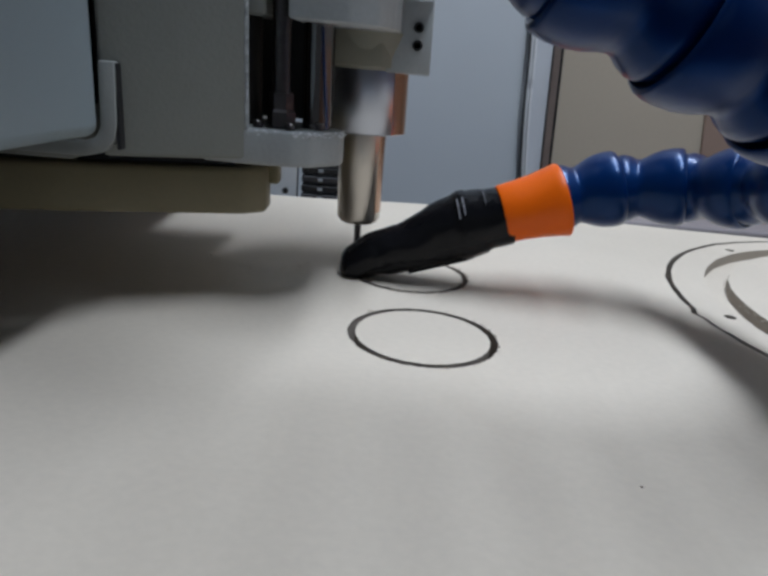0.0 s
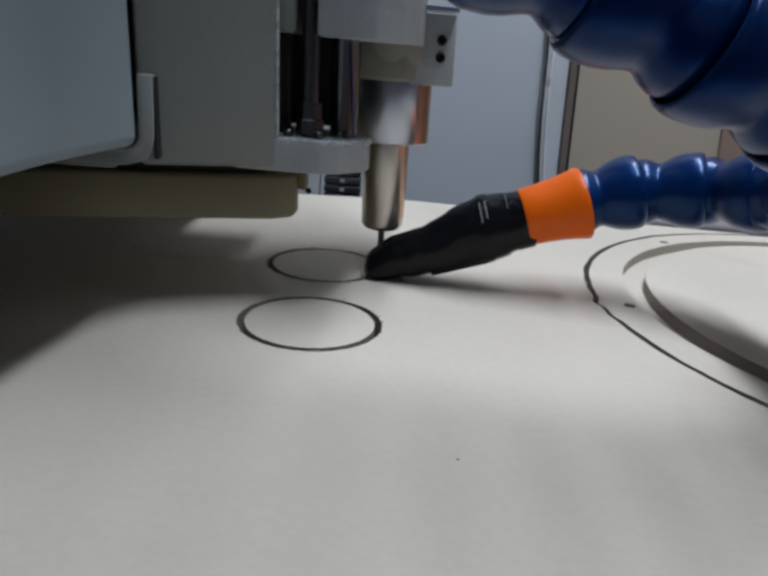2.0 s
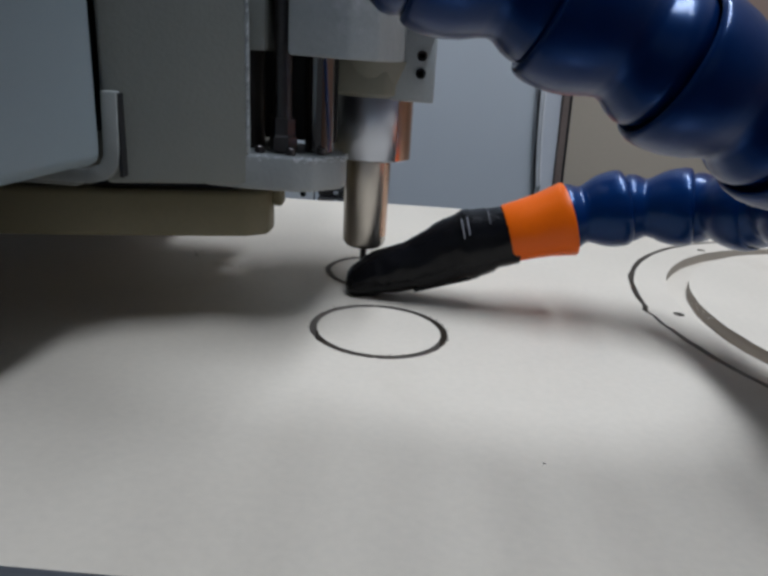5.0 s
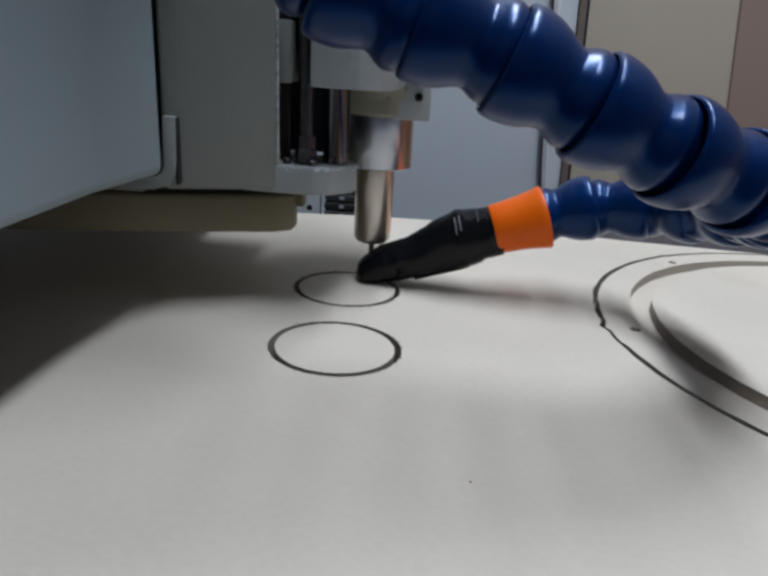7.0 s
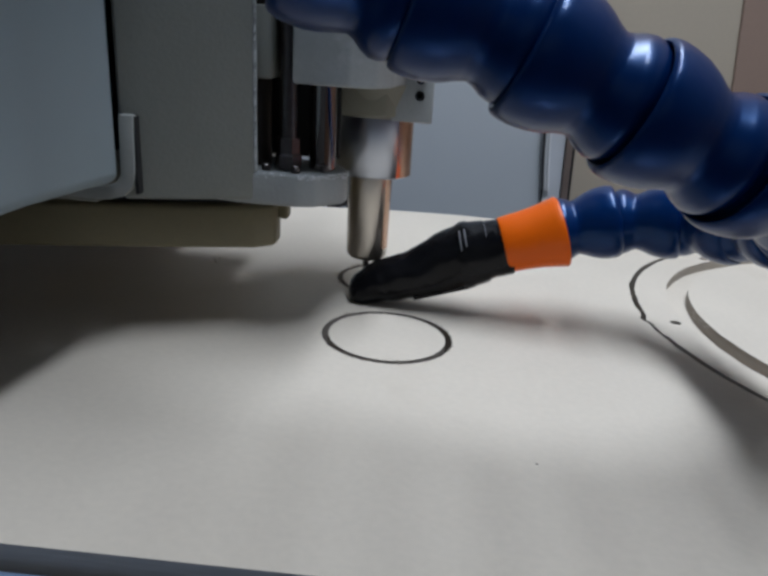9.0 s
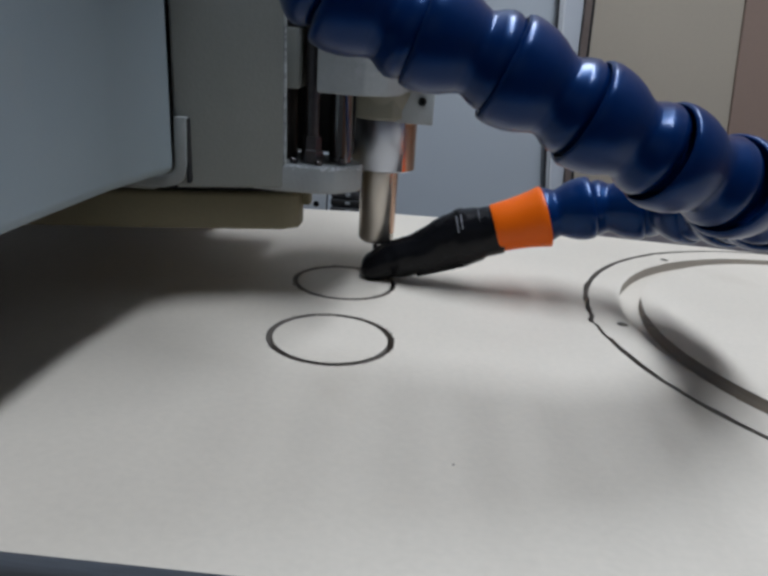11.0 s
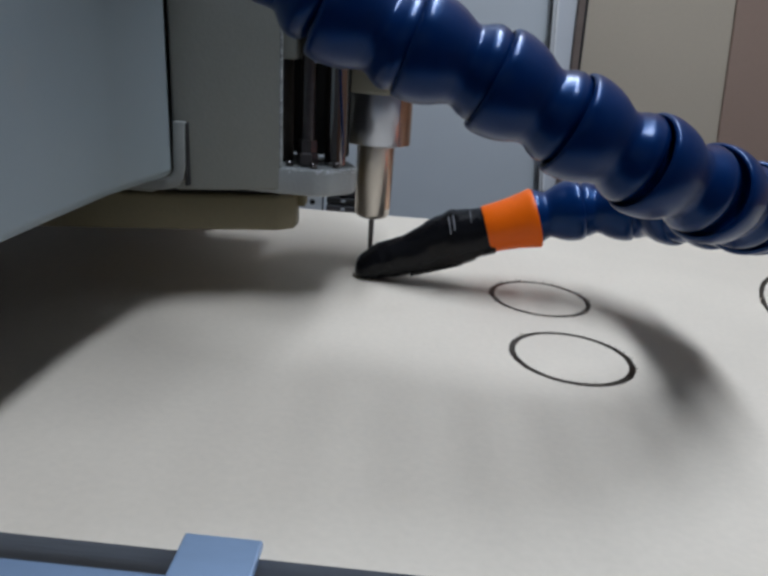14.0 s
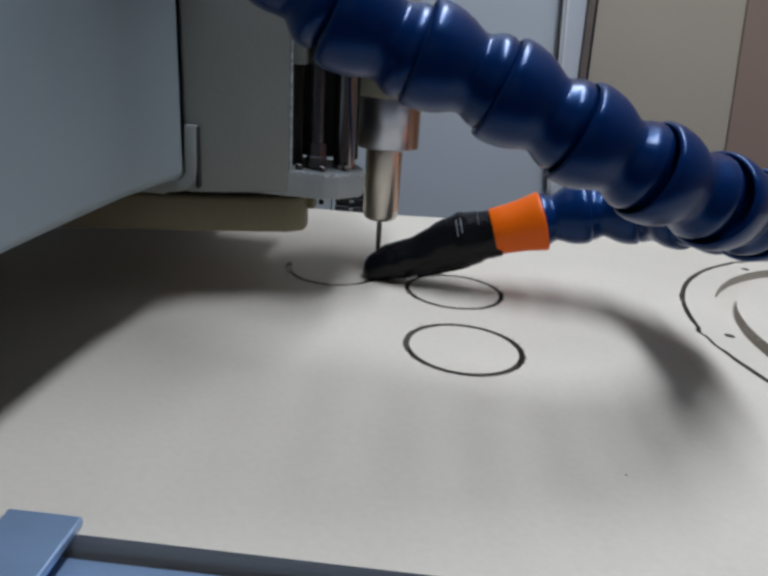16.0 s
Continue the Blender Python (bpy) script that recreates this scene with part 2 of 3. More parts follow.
def hang(z, dx):
    """A point of the loosely hanging cables, bowed between two ties."""
    x = 170.5 + 0.0004 * max(-130, min(0, z - 85)) ** 2 - 0.05 * max(0, -45 - z) - 0.035 * max(0, min(z, 300) - 122) + dx
    return Vector((x, 659.5 - 1.5 * math.sin(z * 0.02), z)) * MM


for nm, dx, rad, mat, lab in (("white_cable", 0, 2.3, WHITECABLE, "thin white cable hanging before grey cabinet"), ("white_cable", -3.9, 1.5, WHITECABLE, "thin white cable hanging before grey cabinet"), ("dark_cable", -7.0, 1.3, DARKCABLE, "thin dark cable hanging beside the white ones")):
    c = thing(nm, lab, "cable")
    part("sheath", tube([hang(z, dx) for z in np.linspace(-840, 1400, 150)], rad * MM), mat, c)

for ob, s in ((cab, -0.045), (post, -0.10)):
    lean(ob, s, -30)
for ob in [o for o in scene.objects if o.name.startswith(("white_cable", "dark_cable"))]:
    lean(ob, -0.04, -30)

# ---- the machine's bed and what lies behind the sheet ----
bed = thing("machine_bed", "grey painted steel machine bed under the table", "machine")
part("frame", block(-620, 760, -190, 330, -110, -42, 4), GREYBASE, bed)
part("plinth", block(-560, 700, -150, 300, -850, -110, 4), GREYBASE, bed)
chain = thing("cable_chain", "black plastic cable drag chain behind the sheet", "cable chain")
for k in range(9):
    part("link", block(-82 + 4.2 * 0, -52, 296, 312, -42 + 7.4 * k, -36.2 + 7.4 * k, 1.0, 1), BLACK if k % 2 else DARKCABLE, chain)
    part("rib", block(-69, -65, 294.6, 297, -40.5 + 7.4 * k, -37.8 + 7.4 * k, 0.4, 1), GREYBASE, chain)
br = thing("mounting_bracket", "small white metal bracket with a bolt hole", "bracket")
part("plate", slab([[(-106, -42), (-86, -42), (-86, 22), (-106, 22)], circle_loop(-95, -6, 2.6, 20)], 0, 3), [CABINET, BLACK], br)
br.matrix_world = pose(0, 0.302, 0, 90)
part("backing", block(-106, -86, -42, 22, -8, -6), BLACK, br)

# ---- sliding table, sheet, parts cut from it ----
table = thing("sliding_table", "flat grey sliding machine table under the sheet", "machine table")
part("plate", block(-460, 640, -150, 285, -40, -30.1, 2), GREYBASE, table)
spoil = tagged(part("spoil_board", block(-400, 600, -152, 270, -30, -16.05, 1), material("tan_fibreboard", (0.42, 0.34, 0.24), 0.8, vary=0.1, grain=300, large=10)), "tan fibreboard spoil board under the sheet", "board")
rail = thing("clamp_rail", "aluminium rail along the sheet's front edge, tinted for reflected blue daylight", "rail", at=(0, 0, 0))
part("bar", block(-460, 640, -215, -156.5, -40, -6.2, 1.2), ALU, rail)
for k in range(5):
    part("slot_bolt", lathe([(4.5, -6.3), (4.5, -3.4), (3.9, -3)], 6, (-360 + 210 * k, -186)), STEEL, rail)

THICK = 16.0
C1, C2, C3, CB = (0, 0), (-2.4, 80.6), (-77.6, 98.5), (316, 58)
R_OUT, R_IN = 29.9, 26.8


def jag(a):
    d = math.degrees(a) - 181
    return 2.6 * math.exp(-(d / 1.3) ** 2) + (1.2 if 0 < d < 7 else 0) + 1.2 * math.exp(-((d + 57) / 1.2) ** 2)


def outer_jag(a):
    d = math.degrees(a) - 181
    return 2.4 * math.exp(-(d / 1.3) ** 2) + 1.4 * math.exp(-((d + 57) / 1.2) ** 2)


A0, A1, PIECES = 172.0, 364.0, 32
arc = [(C3[0] + R_OUT * math.cos(radians(A0 + (A1 - A0) * k / 64)), C3[1] + R_OUT * math.sin(radians(A0 + (A1 - A0) * k / 64))) for k in range(65)]
arc += [(C3[0] + R_IN * math.cos(radians(A0 + (A1 - A0) * k / 64)), C3[1] + R_IN * math.sin(radians(A0 + (A1 - A0) * k / 64))) for k in range(64, -1, -1)]
back = [(540, 226), (420, 232), (300, 240), (200, 247), (120, 257), (50, 264), (0, 261), (-60, 251), (-150, 247), (-340, 244)]
outline = [(x, -154.6 - 0.0014 * x) for x in range(-340, 541, 40)] + back
sheet = thing("plywood_sheet", "pale plywood sheet with routed circular cuts", "plywood sheet")
sheet_top = part("panel", slab([outline, circle_loop(*C1, R_OUT, 150, 0.35, 1.0), circle_loop(*C2, R_OUT - 0.3, 150, 0.45, 2.0), circle_loop(*CB, 181.5, 420, 0.7, 3.0, outer_jag), arc], -THICK, 0), [PLY, PLY_EDGE], sheet)


def cut_disc(name, centre, r, n, rough, seed, label, group=""):
    ob = part(name, slab([circle_loop(*centre, r, n, rough, seed)], -THICK, 0), [PLY, PLY_EDGE])
    return tagged(ob, label, "plywood disc", group)


disc_a = cut_disc("plywood_disc", C1, R_IN, 150, 0.3, 5.0, "small round plywood disc lying in its cut", "small discs")
disc_b = cut_disc("plywood_disc", C2, R_IN, 150, 0.3, 6.0, "small round plywood disc lying in its cut", "small discs")
disc_big = cut_disc("large_plywood_disc", CB, 148, 360, 0.5, 7.0, "large round plywood disc lying inside the ring")
# ring's cut walls: paler copy of PLY_EDGE with the light in its colour
ring_cut = tagged(part("plywood_ring", slab([circle_loop(*CB, 178.4, 420, 0.6, 8.0, jag), circle_loop(*CB, 160.5, 360, 0.4, 9.0), circle_loop(150.2, 53.3, 2.9, 20), circle_loop(218, 193, 2.9, 20), circle_loop(470, 130, 2.9, 20)], -THICK, 0), [PLY, material("lit_cut_edge", (0.50, 0.45, 0.39), 0.8, vary=0.2, grain=500, large=30, bump=0.3, stretch=(0.2, 0.2, 4), spec=0.2)]), "flat plywood ring with small drilled screw holes", "plywood ring")

part("pocket_floor", slab([circle_loop(*CB, 161.5, 200), circle_loop(*CB, 147.0, 200)], -15.9, -6.2), [PLY, PLY_EDGE], ring_cut)

# torn fibres along the cuts
bm = bmesh.new()
rnd = random.Random(4)
for centre, r, count, spread in ((C1, R_OUT, 26, 0.4), (C1, R_OUT, 14, 3.2), (C2, R_OUT, 46, 3.2), (C2, R_IN, 24, 3.2)):
    for k in range(count):
        a = (rnd.gauss(0.15, 0.45) if spread < 1 else rnd.uniform(0, 2 * math.pi))
        size = rnd.uniform(0.35, 1.0)
        p = Vector((centre[0] + (r + rnd.uniform(-0.5, 0.6)) * math.cos(a), centre[1] + (r + rnd.uniform(-0.5, 0.6)) * math.sin(a), 0.05)) * MM
        d = Vector((rnd.uniform(-1, 1), rnd.uniform(-1, 1), rnd.uniform(0.1, 0.9))) * size * 1.5 * MM
        s = Vector((-d.y, d.x, 0)).normalized() * size * 0.35 * MM
        q = [bm.verts.new(v) for v in (p - s, p + s, p + d, p + s * 0.3 + Vector((0, 0, 0.3 * MM)))]
        for f in ((0, 1, 2), (0, 1, 3), (1, 2, 3), (0, 2, 3)):
            bm.faces.new([q[i] for i in f])
tagged(part("torn_fibres", bm, SPLINTER, sheet, "dark torn wood fibres"), kind="stuff")
bm = bmesh.new()
for centre, r, count in ((C2, R_OUT, 70), (C2, R_IN, 45), (C1, R_OUT, 12), (C1, R_IN, 8), (CB, 181.0, 50)):
    for k in range(count):
        a = rnd.uniform(0, 2 * math.pi)
        size = rnd.uniform(0.4, 1.3) if centre != CB else rnd.uniform(0.3, 0.8)
        p = Vector((centre[0] + (r + rnd.uniform(-0.4, 0.4)) * math.cos(a), centre[1] + (r + rnd.uniform(-0.4, 0.4)) * math.sin(a), 0.02)) * MM
        d = Vector((rnd.uniform(-1, 1), rnd.uniform(-1, 1), rnd.uniform(0.2, 1.1))) * size * 1.7 * MM
        s = Vector((-d.y, d.x, 0)).normalized() * size * 0.4 * MM
        q = [bm.verts.new(v) for v in (p - s, p + s, p + d, p + s * 0.3 + Vector((0, 0, 0.4 * MM)))]
        for f in ((0, 1, 2), (0, 1, 3), (1, 2, 3), (0, 2, 3)):
            bm.faces.new([q[i] for i in f])
for k in range(46):
    # torn tip of the pocket beside the large disc, and the fresh shallow cut
    if k < 16:
        a, centre, r = math.pi + rnd.gauss(-0.05, 0.05), CB, rnd.choice((148.6, 150.5, 152.5))
    else:
        a, centre, r = radians(rnd.uniform(195, 335)), C3, rnd.choice((R_IN, R_OUT))
    size = rnd.uniform(0.5, 1.1)
    p = Vector((centre[0] + r * math.cos(a), centre[1] + r * math.sin(a), 0.02)) * MM
    d = Vector((rnd.uniform(-1, 1), rnd.uniform(-1, 1), rnd.uniform(0.2, 1.0))) * size * 1.6 * MM
    s = Vector((-d.y, d.x, 0)).normalized() * size * 0.4 * MM
    q = [bm.verts.new(v) for v in (p - s, p + s, p + d, p + s * 0.3 + Vector((0, 0, 0.4 * MM)))]
    for f in ((0, 1, 2), (0, 1, 3), (1, 2, 3), (0, 2, 3)):
        bm.faces.new([q[i] for i in f])
tagged(part("raised_fibres", bm, PLY, sheet, "pale frayed wood fibres"), kind="stuff")

# small dark knots and specks on the sheet
for x, y, r in ((54, -94.7, 0.5),):
    part("speck", lathe([(r, -0.2), (r, 0.03), (r * 0.6, 0.06)], 10, (x, y)), SPLINTER, sheet)

# the strip that the cutter clears away
strips = []
for k in range(PIECES):
    a0, a1 = A0 + (A1 - A0) * k / PIECES, A0 + (A1 - A0) * (k + 1) / PIECES
    pts = [(C3[0] + (R_OUT - 0.01) * math.cos(radians(a0 + (a1 - a0) * j / 3)), C3[1] + (R_OUT - 0.01) * math.sin(radians(a0 + (a1 - a0) * j / 3))) for j in range(4)]
    pts += [(C3[0] + (R_IN + 0.01) * math.cos(radians(a0 + (a1 - a0) * j / 3)), C3[1] + (R_IN + 0.01) * math.sin(radians(a0 + (a1 - a0) * j / 3))) for j in range(3, -1, -1)]
    strips.append((a0, part("uncut_strip", slab([pts], -9, 0), [PLY, PLY_EDGE], sheet)))

clamp = thing("hold_down_clamp", "bluish metal hold-down plate bolted over the sheet's edge", "clamp")
part("plate", block(-138.5, -116.5, -196, -150.5, 0.05, 3.2, 0.7), ALU, clamp)
part("spacer", block(-136, -119, -196, -184, -6.2, 0.05, 0.4), ALU, clamp)
part("bolt", lathe([(4.6, 3.1), (4.6, 6.0), (3.9, 6.6)], 6, (-127.5, -189.4)), STEEL, clamp)
part("washer", lathe([(6.4, 3.1), (6.4, 4.0)], 24, (-127.5, -189.4)), STEEL, clamp)
ON_TABLE = [table, spoil, rail, sheet, disc_a, disc_b, disc_big, ring_cut, clamp]

# ---- machine head ----
head = thing("router_head", "white and grey router head with chromed guide rods", "machine head")
part("side_cover", prism([(-116.8, -18), (-120.5, -34), (-125, -64), (-127, -110), (-130, -225), (-300, -225), (-300, -18)], 69.2, 330, 4.5, 4), COVER, head, "smooth white enamelled side cover", 40)
# black filler for the shaded gap between cover and casting
part("cover_back", prism([(-126, 4), (-300, 4), (-300, -16), (-126, -16)], 78, 330, 1), BLACK, head)
# black sheets added beneath gantry and cover to deepen the shade below
part("body_opening", block(-296, -132, 97, 296, 58.2, 59.9), BLACK, head, "black sheet added under the gantry to deepen the shade")
part("cover_opening", block(-296, -136, -220, -22, 67.4, 69.0), BLACK, head, "black sheet added under the cover to deepen the shade")
part("gantry_body", prism([(-128, -15), (-300, -15), (-300, 300), (-128, 300)], 60, 330, 2), CASTING, head, "", 40)
part("casting", prism([(-119, -13.5), (-72, 5), (-92, 54), (-84, 140), (-142, 140)], 62, 330, 1.6, 3), CASTING, head, "grey hammered casting with a vertical face", 40)
part("lip", prism([(-74, 4.4), (-56, 5.0), (-49, 7.5), (-38.2, 19), (-37.3, 27), (-46, 46), (-90, 48), (-90, 6)], 60.4, 73.8, 1.5, 3), LIP_CAST, head, "worn grey lip with bright chipped edges", 40)
part("lip_web", prism([(-69, 30), (-64, 29), (-64, 38), (-69, 38)], 49, 61.5, 1.2, 2), BEIGE, head)
part("worn_edge", prism([(-73.2, 4.3), (-71.6, 4.6), (-72.0, 6.4), (-73.6, 6.0)], 74, 329, 0.4, 1), material("chipped_bright_edge", (0.36, 0.375, 0.37), 0.5, vary=0.7, grain=260, large=160, bump=0.4), head, "bright chipped paint edge")
# chipped paint: pale flakes along the casting's corner and the lip's upper edge
chips = random.Random(11)
bm = bmesh.new()
edge = [(-72.6, 4.6), (-56, 5.0), (-49, 7.5), (-38.2, 19), (-37.3, 27)]
for k in range(120):
    if k < 50:
        x, y, z = -72.3, 4.5, chips.uniform(76, 190)
    else:
        i = chips.choice((0, 1, 1, 2, 2, 2, 3))
        f = chips.random()
        x = edge[i][0] + (edge[i + 1][0] - edge[i][0]) * f
        z = chips.uniform(71.6, 73.5)
        y = edge[i][1] + (edge[i + 1][1] - edge[i][1]) * f + 1.45 - math.sqrt(max(0.0, 2.25 - max(0.0, z - 72.3) ** 2))
    a, w, h = chips.uniform(-0.5, 0.5), chips.uniform(0.3, 1.5), chips.uniform(0.15, 0.5)
    u = Vector((math.cos(a) * w, 0.35 * w * (y > 8), math.sin(a) * h)) if k >= 50 else Vector((0.25, -0.1, w))
    v = Vector((0, 0, h)) if k >= 50 else Vector((0.35, 0.15, h))
    n = Vector((0.1, -0.25, 0.1))
    c = Vector((x, y, z))
    q = [bm.verts.new(p * MM) for p in (c - u, c - v, c + u, c + v, c + n)]
    for i in range(4):
        bm.faces.new((q[i], q[(i + 1) % 4], q[4]))
    bm.faces.new(q[3::-1])
tagged(part("paint_wear", bm, material("bare_pale_metal", (0.66, 0.68, 0.70), 0.45, vary=0.2), head, "pale chips in the grey paint"), kind="stuff")
# the small bent bracket between cover and casting
prof = [(-113, 94), (-118.5, 94), (-118.5, 72), (-120.5, 68.5), (-125, 67), (-165, 66), (-165, 62), (-124, 62), (-117.5, 63.8), (-114, 67.5), (-113, 73)]
b = prism(prof, 0, 4.5, 0.7, 2)
ob = part("edge_bracket", b, material("plain_grey_sheet", (0.30, 0.31, 0.295), 0.45, vary=0.08, grain=600, large=60, bump=0.2), head, "light grey bent sheet bracket", 40)
ob.matrix_local = Matrix(((1, 0, 0, 0), (0, 0, 1, -0.0165), (0, 1, 0, 0), (0, 0, 0, 1)))
# black sliver drawn as the shaded line beside the bracket
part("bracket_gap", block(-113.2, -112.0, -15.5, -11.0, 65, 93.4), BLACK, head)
part("under_plate", prism([(-240, -30), (-127, 1), (-76, 16.5), (-68.2, 23), (-67.8, 33), (-83, 95), (-240, 95)], 38.0, 56.6, 2.2, 3), BEIGE, head, "dull yellowed block below the casting", 40)
# black fillers: shade under the casting and inside the rod recess
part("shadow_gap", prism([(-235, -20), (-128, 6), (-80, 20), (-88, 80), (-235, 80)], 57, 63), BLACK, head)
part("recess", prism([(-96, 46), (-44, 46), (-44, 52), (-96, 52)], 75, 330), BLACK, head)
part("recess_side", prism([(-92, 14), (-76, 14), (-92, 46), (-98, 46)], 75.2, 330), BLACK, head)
part("guide_rod", lathe([(5.6, 74), (5.6, 330)], 36, (-48.5, 24)), CHROME, head, "chromed vertical guide rod", 60)
part("guide_rod", lathe([(6.2, 74), (6.2, 330)], 36, (-76, 24)), DARKROD, head, "dark vertical guide rod", 60)
part("lead_screw", lathe([(r, 74 + 0.9 * k) for k in range(250) for r in ((3.7,) if k % 2 else (3.2,))], 20, (-61, 14)), BITSTEEL, head, "dark threaded lead screw", 60)
part("screw_nut", lathe([(5.4, 75), (5.4, 80), (4.6, 81), (4.6, 87)], 6, (-61, 14)), BITSTEEL, head)
for x, y in ((-57, 8), (-46.5, 15.5), (-69, 9)):
    part("lip_bolt", lathe([(1.9, 74.2), (1.9, 76.2), (1.5, 76.6)], 12, (x, y)), BITSTEEL, head)
part("hose_mount", block(-104, -64, -108, -10, 292, 326, 3), CASTING, head)

for ob in head.children:
    ob.location.y += 3 * MM
    if ob.name != "edge_bracket":
        lean(ob, -0.025, 64)

carriage = part("carriage", prism([(-57.5, 4), (-36, 4), (-26, 11), (-20, 26), (-16.5, 61.5), (-16, 150), (-57.5, 140)], 113, 240, 1.2, 2), LIP_PAINT, head, "grey spindle carriage block", 40)
part("carriage_wing", prism([(-79.5, 11), (-66.5, 9), (-66.5, 60), (-79.5, 60)], 113.5, 140, 1.2, 2), CASTING, carriage, "", 40)
for x, z in ((-56, 150), (-46, 150)):
    b = part("cap_screw", lathe([(2.6, 0), (2.6, 1.8), (1.5, 1.8), (1.4, 0.7)], 16), BITSTEEL, carriage)
    b.matrix_local = pose(x * MM, 0.0042, z * MM, 90)
part("boss", lathe([(20.2, 97.1), (21.4, 98.6), (24.9, 113.1)], 48, (-31.2, 82)), BOSS, carriage, "cream conical boss above the spindle", 50)
part("boss_block", prism([(-47.3, 59), (-24.3, 59), (-17, 65), (-17, 145), (-47.3, 145)], 98.2, 113.1, 1.0, 2), BOSS, carriage, "", 40)
part("side_plate", prism([(-22.2, 62.8), (-2.9, 62.8), (-2.9, 145), (-22.2, 145)], 96.6, 127.4, 1.0, 2), LIP_PAINT, carriage, "light grey side plate with two dark screws", 40)
for z in (108.8, 116.1):
    s = part("screw", lathe([(2.2, 0), (2.2, 1.2), (1.4, 1.2), (1.3, 0.4)], 16), BLACK, carriage)
    s.matrix_local = pose(-0.0114, 0.0632, z * MM, 90)
part("top_bar", block(-30, -3, 54, 62.7, 127.2, 129.8, 0.5), STEEL, carriage)
part("collar", lathe([(19.0, 68.8), (19.8, 69.6), (19.8, 97.8)], 64, (-31.2, 82)), STEEL, carriage, "polished steel spindle collar", 50)
# curved band carries the collar's copper-coloured reflection as its own colour
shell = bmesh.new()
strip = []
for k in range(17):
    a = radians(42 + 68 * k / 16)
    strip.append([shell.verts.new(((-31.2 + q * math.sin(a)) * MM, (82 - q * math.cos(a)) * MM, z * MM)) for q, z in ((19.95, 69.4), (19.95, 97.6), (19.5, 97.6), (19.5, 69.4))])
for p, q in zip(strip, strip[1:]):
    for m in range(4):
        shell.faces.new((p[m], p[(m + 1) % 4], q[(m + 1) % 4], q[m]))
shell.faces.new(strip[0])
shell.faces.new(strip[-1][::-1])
part("sleeve", shell, COPPER_REFLECTION, carriage, "copper-coloured band painted for a warm reflection on the collar", 50)
part("nose", lathe([(7.8, 24.7), (9.0, 25.3), (10.45, 27.4), (11.0, 69.2)], 64, (-31.2, 82)), BRUSHED, carriage, "satin steel spindle nose", 50)
# narrow strip coloured as the warm reflection on the nose
nose_streak = bmesh.new()
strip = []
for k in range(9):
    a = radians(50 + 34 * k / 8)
    strip.append([nose_streak.verts.new(((-31.2 + q * math.sin(a)) * MM, (82 - q * math.cos(a)) * MM, z * MM)) for q, z in ((10.75, 31.0), (11.12, 68.9), (10.7, 68.9), (10.3, 31.0))])
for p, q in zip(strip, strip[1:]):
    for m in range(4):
        nose_streak.faces.new((p[m], p[(m + 1) % 4], q[(m + 1) % 4], q[m]))
nose_streak.faces.new(strip[0])
nose_streak.faces.new(strip[-1][::-1])
part("nose_foil", nose_streak, COPPER_REFLECTION, carriage, "copper-coloured strip painted for a warm reflection on the nose", 50)
part("nose_chuck", lathe([(2.3, 23.4), (3.1, 24.0), (3.1, 24.8)], 24, (-31.2, 82)), BITSTEEL, carriage)
part("cutter", lathe([(0.9, -12.2), (1.2, -11.2), (1.2, 1), (1.55, 11), (1.6, 24.7)], 16, (-31.2, 82)), BITSTEEL, carriage, "thin dark carbide router cutter", 60)

lean(carriage, -0.02, 60)

# ---- jointed hose with nozzle ----
hose = thing("jointed_air_hose", "blue ball-jointed plastic hose with orange and black nozzle", "hose")
KNOTS = [(58.5, 65, 45.0), (75, 65, 51), (96, 62.5, 55.5), (115, 54.5, 59), (129, 38, 63), (137, 15, 68.5), (138.5, -12, 75), (133, -39, 81.5), (120, -62, 87), (101, -79, 93), (77, -89, 101), (52, -92.5, 110.5), (28, -92.5, 120.8), (3, -93, 130.8), (-22, -95, 138), (-44, -97, 149), (-62, -96, 166), (-74, -92, 192), (-80, -88, 226), (-83, -84, 262), (-84, -80, 300)]


def spline(points, n=12):
    out = []
    p = [Vector(q) for q in points]
    p = [2 * p[0] - p[1]] + p + [2 * p[-1] - p[-2]]
    for i in range(1, len(p) - 2):
        for k in range(n):
            t = k / n
            a, b, c, d = p[i - 1:i + 3]
            out.append(0.5 * ((2 * b) + (c - a) * t + (2 * a - 5 * b + 4 * c - d) * t * t + (3 * b - a - 3 * c + d) * t ** 3))
    return out + [p[-2]]


line = spline(KNOTS)
run = [0.0]
for a, b in zip(line, line[1:]):
    run.append(run[-1] + (b - a).length)


def along(s):
    s = max(0.0, min(s, run[-1] - 0.001))
    i = max(k for k in range(len(run)) if run[k] <= s)
    i = min(i, len(line) - 2)
    return line[i].lerp(line[i + 1], (s - run[i]) / (run[i + 1] - run[i]))


# one joint: a socket skirt with a raised rim, then the ball
joint_bm = lathe([(12.0, -17.0), (14.2, -15.5), (15.3, -13.2), (15.5, -11.2), (14.7, -8.6), (13.4, -6.2), (13.1, -4.6), (14.0, -2.2), (15.6, 1.0), (16.8, 4.6), (17.4, 8.4), (17.5, 11.0), (17.2, 13.0), (16.7, 13.9), (16.0, 14.2), (15.3, 13.6), (14.8, 12.2), (12, 11)], 44)
first = part("hose_joint", joint_bm, HOSE, hose, "", 50)
mark = min(range(len(line)), key=lambda k: (line[k] - Vector((14, -91, 128))).length)
